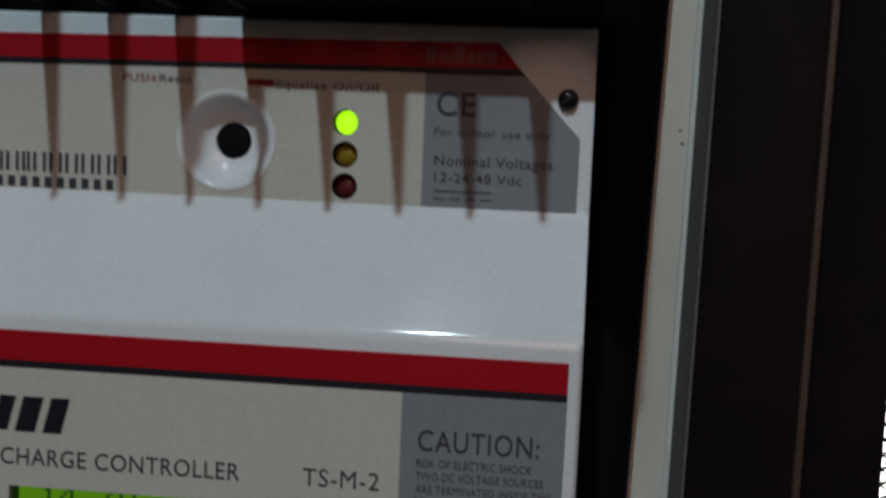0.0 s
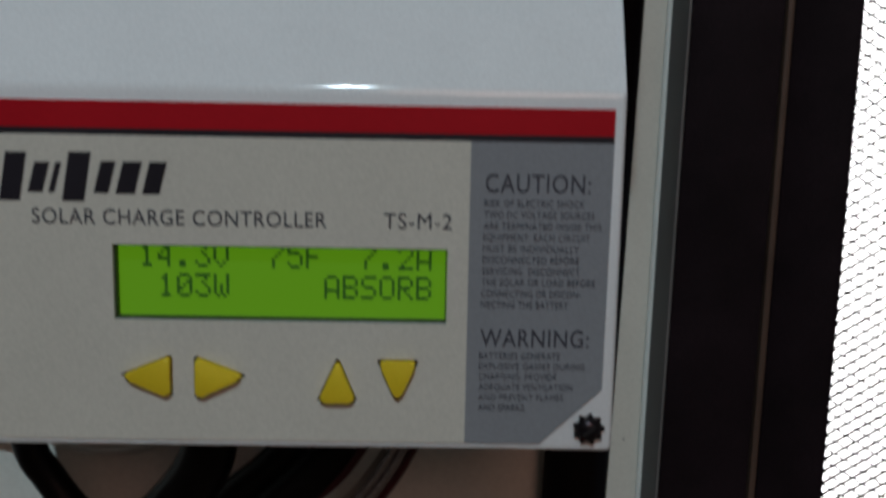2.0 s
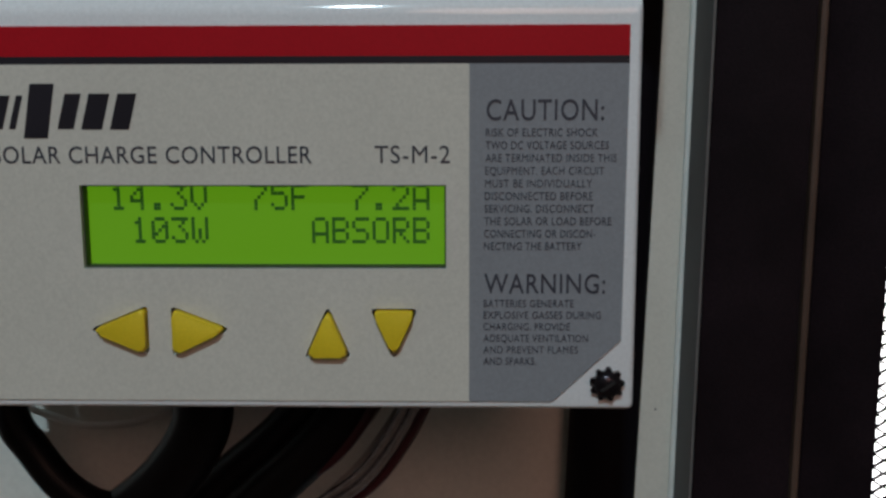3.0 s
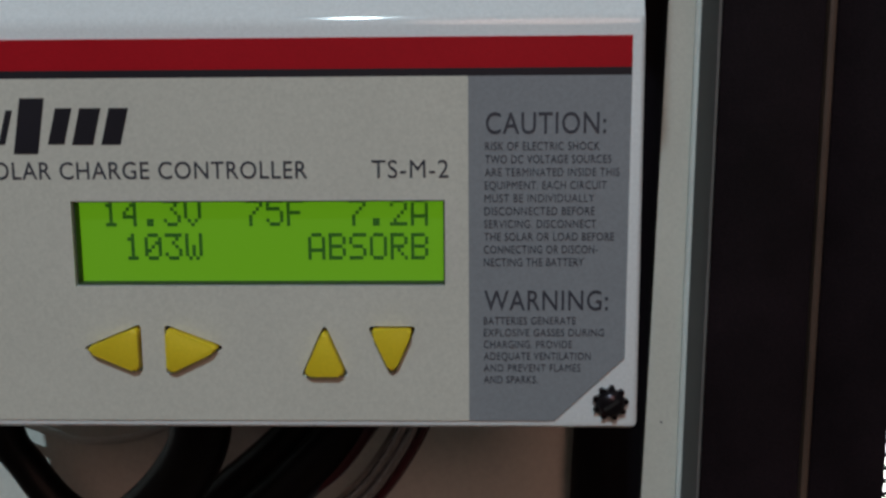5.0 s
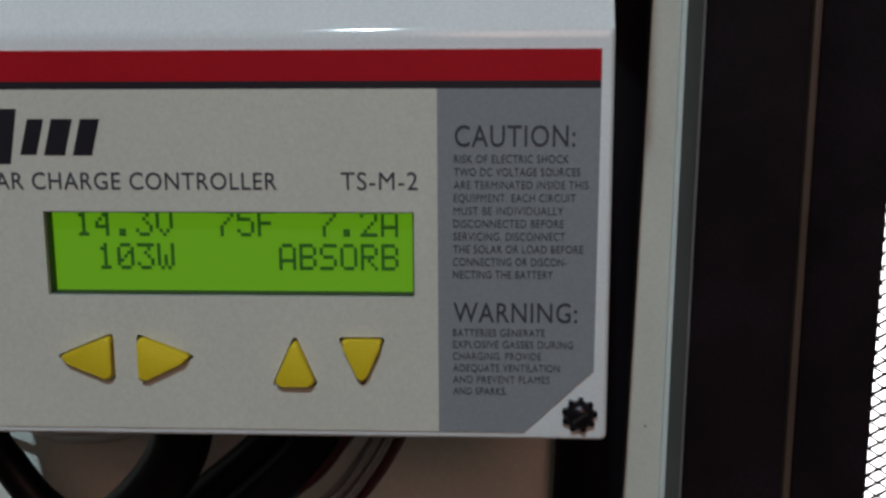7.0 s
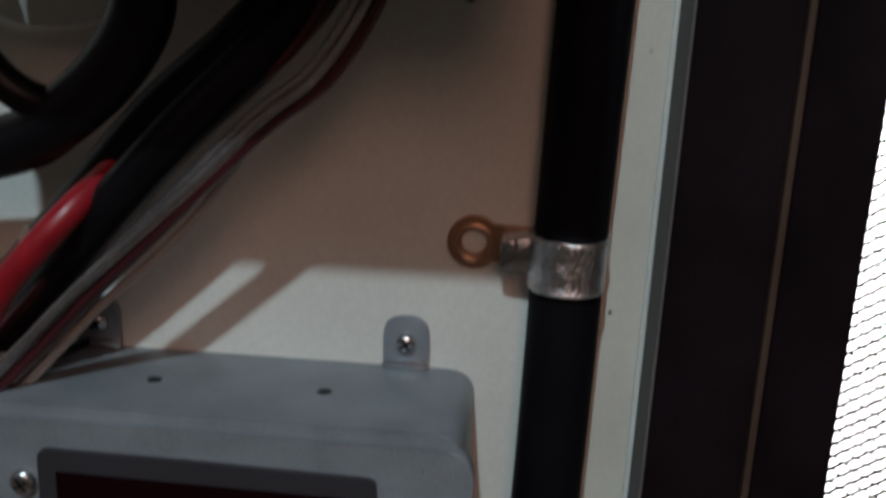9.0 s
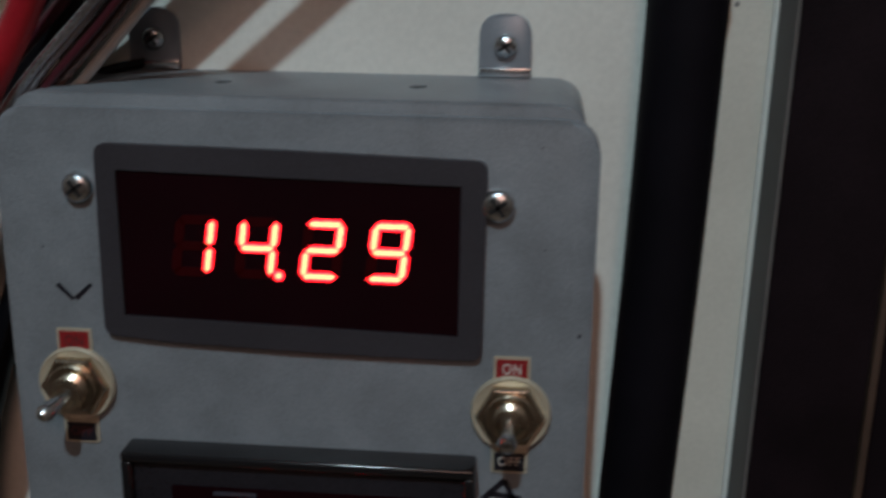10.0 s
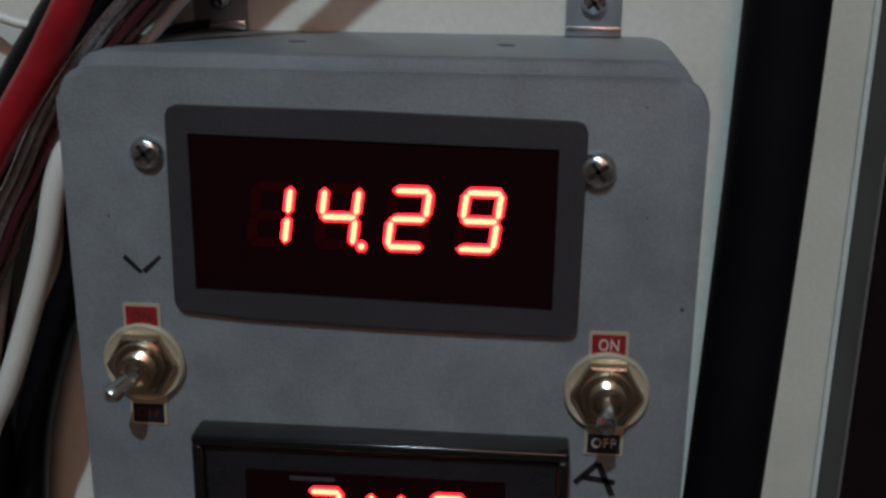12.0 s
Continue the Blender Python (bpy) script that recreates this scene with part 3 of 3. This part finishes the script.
def toggle(parent, x, z, tip, pale):
    s = part("switch_plate", plate(rounded(rect(x - 0.0037, x + 0.0037, z - 0.0135, z + 0.0120), 0.0005, 2), [disc(x, z, 0.0032, 20)], YM - 0.0004, YM), PALE_PLATE, parent, "cream on and off plate")
    part("on_field", prism(rect(x - 0.0031, x + 0.0031, z + 0.0074, z + 0.0114), YM - 0.0006, YM - 0.0003), REDINK, s)
    part("off_field", prism(rect(x - 0.0031, x + 0.0031, z - 0.0130, z - 0.0090), YM - 0.0006, YM - 0.0003), INK, s)
    part("lettering", letters("ON", x - 0.0019, x + 0.0019, z + 0.0083, z + 0.0106, YM - 0.0006, 0.01), pale, s)
    part("lettering", letters("OFF", x - 0.0023, x + 0.0023, z - 0.0118, z - 0.0098, YM - 0.0006), pale, s)
    f = facing(x, YM, z)
    part("washer", turned([(0.0081, 0.0002), (0.0081, 0.0011), (0.0077, 0.0016), (0.0070, 0.0012), (0.0034, 0.0012)], f, 36), PALE_PLATE, parent, "worn cream washer rim")
    part("hex_nut", prism(disc(x, z, 0.0069, 6, 0.0), YM - 0.0032, YM - 0.0011, 0.0005, 2), NICKEL, parent, "nickel hexagon nut", 20)
    bush = [(0.0036, 0.002)]
    for k in range(5):
        bush += [(0.0036, 0.0035 + k * 0.0006), (0.0032, 0.0038 + k * 0.0006)]
    part("threaded_bush", turned(bush + [(0.0034, 0.0068), (0.0026, 0.0070), (0.0020, 0.0058)], f), NICKEL, parent)
    part("lock_ring", turned([(0.0052, 0.0030), (0.0052, 0.0039), (0.0049, 0.0042), (0.0037, 0.0042), (0.0035, 0.0036)], f, 32, close=False), NICKEL, parent, "knurled lock ring")
    root, tip = Vector((x, YM - 0.0052, z)), Vector(tip)
    d = tip - root
    m = Matrix.Translation(root) @ d.to_track_quat("Z", "Y").to_matrix().to_4x4()
    h = d.length
    part("lever", turned([(0.0010, 0), (0.0013, h * 0.4), (0.0017, h * 0.75), (0.00195, h * 0.95), (0.0017, h * 1.1), (0.0009, h * 1.19), (0.0002, h * 1.21)], m, 18), STEEL, parent, "chrome bat lever")


PALE_PLATE = material("aged_cream_plate", (0.56, 0.48, 0.36), 0.4, metal=0.3, bump=0.05)


def segments(cell_x, z0, w, h, lit, y, parent):
    """One seven-segment figure, leaning to the right; lit names its glowing bars."""
    t, k, zm = 0.0019, 0.14, z0 + h / 2

    def at(x, z):
        return (cell_x + x + (z - z0) * k, z)

    def hor(z, q):
        c, e = t / 2 * q, t * (0.25 + 0.5 * (1 - q))
        return [at(e, z), at(e + c, z + c), at(w - e - c, z + c), at(w - e, z), at(w - e - c, z - c), at(e + c, z - c)]

    def ver(x, a, b, q):
        c, e = t / 2 * q, t * 0.5 * (1 - q)
        return [at(x, a + e), at(x + c, a + e + c), at(x + c, b - e - c), at(x, b - e), at(x - c, b - e - c), at(x - c, a + e + c)]

    def bars(q):
        low, high = z0 + t * 0.35, z0 + h - t * 0.35
        return {"a": hor(z0 + h - t / 2, q), "g": hor(zm, q), "d": hor(z0 + t / 2, q), "f": ver(t / 2, zm, high, q), "e": ver(t / 2, low, zm, q),
                "b": ver(w - t / 2, zm, high, q), "c": ver(w - t / 2, low, zm, q)}

    cores = bars(0.5)
    for name, ring in bars(1.0).items():
        on = name in lit
        bar = part("lit_segment" if on else "unlit_segment", prism(ring, y, y + 0.0003), SEGMENT if on else GHOST, parent)
        if on:
            part("segment_core", prism(cores[name], y - 0.0001, y + 0.0001), CORE, bar)


FACE = material("dark_meter_face", (0.018, 0.016, 0.020), 0.25, grain=0.2, stain=0.2, bump=0.3)


def meter_box():
    t = thing("meter_box", "grey enamelled steel meter box with two red digital meters", "meter box", (0, 0, 0))
    body = prism(rounded(rect(-0.0352, 0.0775, BB + 0.002, 1.2560), 0.007, 6), YM + 0.0018, YW, 0.0004)
    cut = bmesh.new()
    for x in (0.0029, 0.0435):
        turned([(0.0019, -0.003), (0.0019, 0.003)], pose(x, 0.0555, 1.2560), 16, cut)
    part("body", carved(body, cut), BOXGREY, t, "grey enamelled box body with two small holes in its top")
    # plugs just under the rim paint the shade inside the shallow holes
    for x in (0.0029, 0.0435):
        part("hole_shade_plug", turned([(0.00185, -0.0025), (0.00185, -0.0003), (0.0004, -0.0003)], pose(x, 0.0555, 1.2560), 16), DARK, t, "dark inside of a small hole")
    lid = part("lid", prism(rounded(rect(BL, BR, BB, BT), 0.0075, 8), YM, YM + 0.0030, 0.0012, 3), BOXGREY, t, "grey enamelled front plate")
    for x in (0.0604, -0.0168):
        ear = rounded([(x - 0.0056, 1.2500), (x + 0.0056, 1.2500), (x + 0.0056, 1.2695), (x - 0.0056, 1.2695)], 0.0085, 8)
        e = part("mounting_tab", prism(ear, YW - 0.0016, YW - 0.0002, 0.0003), TABGREY, t, "grey steel mounting tab")
        bolt(e, x, YW - 0.0018, 1.2628, 0.0026, STEEL, slots=2, label="cross-headed steel screw")
        part("tab_fold", box(x - 0.0056, x + 0.0056, YW - 0.0030, YW - 0.0016, 1.2561, 1.2582, 0.0004), STEEL, e)
    # voltmeter
    outer = rounded([(-0.0179, 1.2073), (-0.004, 1.2062), (0.0203, 1.2054), (0.045, 1.2050), (0.0585, 1.2050), (0.0590, 1.2453), (0.02, 1.2463), (-0.0174, 1.2467)], 0.0025, 5)
    window = [(-0.0135, 1.2115), (0.0538, 1.2098), (0.0540, 1.2404), (-0.0134, 1.2416)]
    bz = part("voltmeter_bezel", plate(outer, [window], YM - 0.0016, YM - 0.0001), BEZEL, t, "charcoal plastic meter bezel", 30)
    part("filter_window", prism([(-0.0134, 1.2116), (0.0537, 1.2099), (0.0539, 1.2403), (-0.0133, 1.2415)], YM - 0.0010, YM - 0.0005), SMOKE, bz, "dark red filter window")
    fy = YM - 0.0012
    w, h, z0 = 0.0082, 0.0126, 1.2203
    for x, lit in ((-0.0036, "bc"), (0.0091, "fgbc"), (0.0220, "abged"), (0.0351, "abcdfg")):
        segments(x, z0, w, h, lit, fy, bz)
    point = part("lit_segment", prism(disc(0.0182, 1.2211, 0.0011, 12), fy, fy + 0.0003), SEGMENT, bz)
    part("segment_core", prism(disc(0.0182, 1.2211, 0.0006, 12), fy - 0.0001, fy + 0.0001), CORE, point)
    bolt(t, -0.0216, YM - 0.0005, 1.2376, 0.0031, STEEL, slots=2, label="steel cross-headed screw")
    bolt(t, 0.0610, YM - 0.0005, 1.2366, 0.0033, STEEL, slots=2, label="steel cross-headed screw")
    for hx, hz, hr in ((0.0776, 1.2106, 0.0004), (0.0702, 1.2280, 0.00022), (-0.0300, 1.2250, 0.00025), (0.0690, 1.2480, 0.0002)):
        part("paint_chip", prism(disc(hx, hz, hr, 9), YM - 0.0001, YM + 0.0002), GREYINK, lid)
    # handwritten marks
    for pts in ([(-0.0277, 1.2172), (-0.0245, 1.2140)], [(-0.0240, 1.2142), (-0.0206, 1.2174)]):
        q = [Vector(p) for p in pts]
        n = Vector((-(q[1] - q[0]).y, (q[1] - q[0]).x)).normalized() * 0.00052
        part("pen_stroke", prism([tuple(q[0] - n), tuple(q[1] - n * 0.7), tuple(q[1] + n * 0.7), tuple(q[0] + n)], YM - 0.0001, YM + 0.0002), INK, lid)
    for pts in ([(0.0594, 1.1738), (0.0638, 1.1784)], [(0.0638, 1.1784), (0.0668, 1.1714)], [(0.0610, 1.1752), (0.0672, 1.1743)]):
        q = [Vector(p) for p in pts]
        n = Vector((-(q[1] - q[0]).y, (q[1] - q[0]).x)).normalized() * 0.00062
        part("pen_stroke", prism([tuple(q[0] - n), tuple(q[1] - n), tuple(q[1] + n), tuple(q[0] + n)], YM - 0.0001, YM + 0.0002), INK, lid)
    # left plate lies in shadow: its letters take the darkened ink
    toggle(t, -0.0250, 1.1958, (-0.0282, 0.0262, 1.1930), SHADED_INK)
    toggle(t, 0.0646, 1.1938, (0.0642, 0.0255, 1.1915), PALE_INK)
    # ammeter below
    b = bmesh.new()
    for x0, x1, z0, z1 in ((-0.0146, 0.0580, 1.1817, 1.1839), (-0.0146, 0.0580, 1.1404, 1.1426), (-0.0146, -0.0124, 1.1424, 1.1819), (0.0558, 0.0580, 1.1424, 1.1819)):
        box(x0, x1, YM - 0.0075, YM - 0.0001, z0, z1, 0.0007, 3, b)
    am = part("ammeter_frame", b, GLOSSBLACK, t, "glossy black raised meter frame")
    part("face", prism([(-0.0123, 1.1440), (0.0557, 1.1425), (0.0557, 1.1805), (-0.0123, 1.1818)], YM - 0.0056, YM - 0.0050), FACE, am, "dark grey ribbed meter face")
    part("filter_window", prism(rect(-0.0045, 0.0461, 1.1484, 1.1764), YM - 0.0060, YM - 0.0055), SMOKE, am, "dark red filter window")
    part("maker_bar", prism(rect(0.0043, 0.0132, 1.1747, 1.1755), YM - 0.00615, YM - 0.0059), GREYINK, am)
    for x, lit in ((0.0058, "abc"), (0.0178, "fgbc"), (0.0298, "abcdef")):
        segments(x, 1.1609, 0.0076, 0.0126, lit, YM - 0.0063, am)
    return t


TABGREY = material("grey_painted_tab", (0.26, 0.28, 0.31), 0.35, metal=0.3, grain=0.06, stain=0.1)
meter_box()


# hose and its clip ----------------------------------------------------
hose = thing("hose", "thick black rubber hose running up the board", "hose")
part("hose_run", tube([(0.0895, 0.067, 1.08), (0.0935, 0.067, 1.157), (0.0965, 0.067, 1.2275), (0.0984, 0.067, 1.300), (0.1001, 0.067, 1.35), (0.1024, 0.067, 1.43), (0.1046, 0.067, 1.51), (0.1075, 0.067, 1.60)], 0.0084, 24), RUBBER, hose)

clip = thing("hose_clip", "shiny zinc hose clip with an eyelet on the board", "clip")
f = pose(0.0976, 0.0660, 1.2820, 0, 1.5, 0)
band = [(0.0083, 0), (0.0090, 0)]
for zz, rr in ((0.0006, 0.0092), (0.0016, 0.0089), (0.0030, 0.0088), (0.0046, 0.0089), (0.0064, 0.0091), (0.0085, 0.0088), (0.0105, 0.0089), (0.0125, 0.0091), (0.0138, 0.0092), (0.0144, 0.0090)):
    band.append((rr, zz * 0.88))
ZINC = material("bright_zinc", (0.74, 0.75, 0.78), 0.20, metal=1.0, grain=0.25, stain=0.45, bump=1.6, size=1.6)
part("band", turned(band + [(0.0083, 0.0127)], f, 36), ZINC, clip, "shiny ribbed zinc band")
COPPERY = material("coppery_metal", (0.44, 0.26, 0.17), 0.36, metal=0.7, grain=0.1, stain=0.25, bump=0.2)
ring = [(0.0759 + 0.0064 * math.cos(radians(a)), 1.2893 + 0.0064 * math.sin(radians(a))) for a in range(45, 316, 15)] + [(0.0905, 1.2842), (0.0905, 1.2935)]
part("eyelet", plate(ring, [disc(0.0759, 1.2893, 0.0030, 24)], YW - 0.0014, YW - 0.0002), COPPERY, clip, "tarnished eyelet plate")
part("eyelet_rim", turned([(0.0050, 0.0012), (0.0048, 0.0021), (0.0042, 0.0023), (0.0036, 0.0020), (0.0034, 0.0012)], facing(0.0759, YW, 1.2893), 32, close=False), COPPERY, clip, "tarnished raised rim")
part("fold", prism(rounded([(0.0822, 1.2852), (0.0905, 1.2842), (0.0905, 1.2935), (0.0822, 1.2926)], 0.001, 3), YW - 0.0090, YW - 0.0008, 0.0010), STEEL, clip)
# rounded bulge added to give the fold its bright highlight
part("highlight_bulge", turned([(0.0016, -0.002), (0.0016, 0.0006), (0.0012, 0.0013), (0.0004, 0.0016)], facing(0.0848, YW - 0.0090, 1.2916), 18), STEEL, clip, "small bright rivet head")

# cables ---------------------------------------------------------------
def cable(name, label, pts, r, mat, part_name="sheath"):
    ob = thing(name, label, "cable", group="cables under the controller")
    part(part_name, tube(pts, r, 14, 8), mat, ob)
    return ob


cable("power_cable", "thick black power cable bending under the controller", [(0.0104, 0.047, 1.372), (0.0098, 0.0430, 1.3522), (0.0084, 0.0420, 1.3409), (0.0010, 0.0420, 1.3297), (-0.0089, 0.0420, 1.3210), (-0.0197, 0.0430, 1.3144), (-0.045, 0.045, 1.3085), (-0.085, 0.048, 1.305)], 0.0066, PVC_BLACK)
cable("power_cable", "black cable looping down beside the controller", [(-0.0360, 0.043, 1.372), (-0.0315, 0.0380, 1.3472), (-0.0270, 0.0380, 1.3381), (-0.0205, 0.0380, 1.3294), (-0.0130, 0.040, 1.3239), (-0.0035, 0.047, 1.3214)], 0.0038, PVC_BLACK)
cable("power_cable", "black cable sloping down to the meter box", [(0.048, 0.046, 1.372), (0.0455, 0.046, 1.3520), (0.0345, 0.045, 1.3375), (0.0150, 0.046, 1.3185), (-0.0062, 0.049, 1.2955), (-0.0245, 0.055, 1.2730), (-0.0394, 0.060, 1.2565), (-0.0546, 0.060, 1.2370), (-0.0609, 0.060, 1.2248), (-0.070, 0.060, 1.19), (-0.075, 0.060, 1.10)], 0.0054, PVC_BLACK)
cable("power_cable", "black cable sloping down beside others", [(0.040, 0.054, 1.372), (0.0375, 0.054, 1.3520), (0.0250, 0.054, 1.3370), (0.0060, 0.055, 1.3200), (-0.014, 0.059, 1.2975), (-0.0335, 0.063, 1.2760), (-0.0500, 0.066, 1.2570), (-0.064, 0.066, 1.235), (-0.075, 0.066, 1.20), (-0.080, 0.066, 1.10)], 0.0050, PVC_BLACK)
cable("red_cable", "thick red power cable with dull scuffs", [(0.034, 0.060, 1.347), (0.0170, 0.058, 1.3270), (0.0060, 0.062, 1.3160), (-0.0015, 0.056, 1.3085), (-0.0105, 0.042, 1.2985), (-0.0232, 0.038, 1.2835), (-0.0337, 0.040, 1.2665), (-0.0415, 0.040, 1.2535), (-0.0472, 0.040, 1.2450), (-0.0546, 0.041, 1.2340), (-0.0635, 0.042, 1.2200), (-0.078, 0.044, 1.19), (-0.088, 0.045, 1.12)], 0.0033, PVC_RED)
wire_line = [(0.060, 0.040, 1.372), (0.0570, 0.036, 1.3535), (0.0466, 0.036, 1.3350), (0.0330, 0.038, 1.3232), (0.0127, 0.040, 1.3034), (-0.0085, 0.042, 1.2829), (-0.0200, 0.043, 1.2705), (-0.0305, 0.043, 1.2595), (-0.0385, 0.044, 1.2500), (-0.0455, 0.045, 1.2405), (-0.0515, 0.046, 1.2300), (-0.0580, 0.046, 1.2180), (-0.070, 0.048, 1.19), (-0.078, 0.050, 1.12)]


def twin_wire(name, label, line, r, mat, twist, phase):
    ob = thing(name, label, "cable", group="cables under the controller")
    for k in range(2):
        part("core", tube(line, r, 12, 10, twist=twist, offset=r * 0.95, phase=phase + k * math.pi), mat, ob)


twin_wire("speaker_wire", "clear sheathed twin wire with tinned strands", wire_line, 0.0011, TINNED, 16, 0.4)
twin_wire("speaker_wire", "clear sheathed twin wire with copper strands", [(x + 0.0019, y + 0.003, z - 0.0026) for x, y, z in wire_line], 0.0010, COPPER, 13, 1.4)
cable("thin_wire", "thin off-white wire following the twin wires", [(x - 0.001, y + 0.009, z) for x, y, z in wire_line[:3]] + [(0.0335, 0.047, 1.3215)] + [(x + 0.0036, y + 0.006, z - 0.0052) for x, y, z in wire_line[4:8]] + [(-0.0375, 0.048, 1.2475), (-0.0460, 0.050, 1.2375), (-0.058, 0.054, 1.215), (-0.07, 0.056, 1.17)], 0.0011, PVC_GREY)
cable("maroon_wire", "dark maroon wire beside the twin wires", [(x + 0.0022, y + 0.0002, z - 0.0022) for x, y, z in wire_line], 0.0008, PVC_MAROON)
cable("maroon_wire", "dark maroon wire among the black cables", [(x - 0.0060, y + 0.006, z + 0.0028) for x, y, z in wire_line], 0.0013, PVC_MAROON)
# added cable; its black stands in for the shaded wall beside the box
cable("power_cable", "black cable hanging behind the white cable", [(-0.040, 0.064, 1.262), (-0.0455, 0.064, 1.236), (-0.0478, 0.063, 1.2080), (-0.0560, 0.062, 1.1880), (-0.0640, 0.062, 1.1560), (-0.068, 0.062, 1.10)], 0.0040, PVC_BLACK)
cable("white_cable", "white cable hanging beside the meter box", [(-0.026, 0.060, 1.290), (-0.033, 0.056, 1.262), (-0.0385, 0.052, 1.2460), (-0.0413, 0.048, 1.2375), (-0.0443, 0.046, 1.2284), (-0.0476, 0.046, 1.2155), (-0.0525, 0.046, 1.2009), (-0.0584, 0.046, 1.1857), (-0.0649, 0.046, 1.1725), (-0.080, 0.048, 1.14), (-0.09, 0.05, 1.10)], 0.0024, PVC_WHITE)
cable("thin_wire", "thin white wire near the board", [(-0.09, 0.066, 1.345), (-0.05, 0.064, 1.342), (-0.0317, 0.062, 1.3375), (-0.0230, 0.061, 1.3355), (-0.0085, 0.062, 1.3370), (0.004, 0.064, 1.345), (0.01, 0.064, 1.37)], 0.0009, PVC_WHITE)
cable("thin_wire", "thin white wire looping over the board", [(-0.075, 0.064, 1.2700), (-0.060, 0.064, 1.2585), (-0.046, 0.066, 1.2575), (-0.036, 0.067, 1.262), (-0.03, 0.068, 1.275)], 0.0011, PVC_WHITE)
cable("thin_wire", "thin black wire lying over the meter box", [(-0.075, 0.056, 1.228), (-0.055, 0.057, 1.2400), (-0.0373, 0.058, 1.2505), (-0.0260, 0.063, 1.2562), (-0.019, 0.0715, 1.2575)], 0.0010, PVC_BLACK)
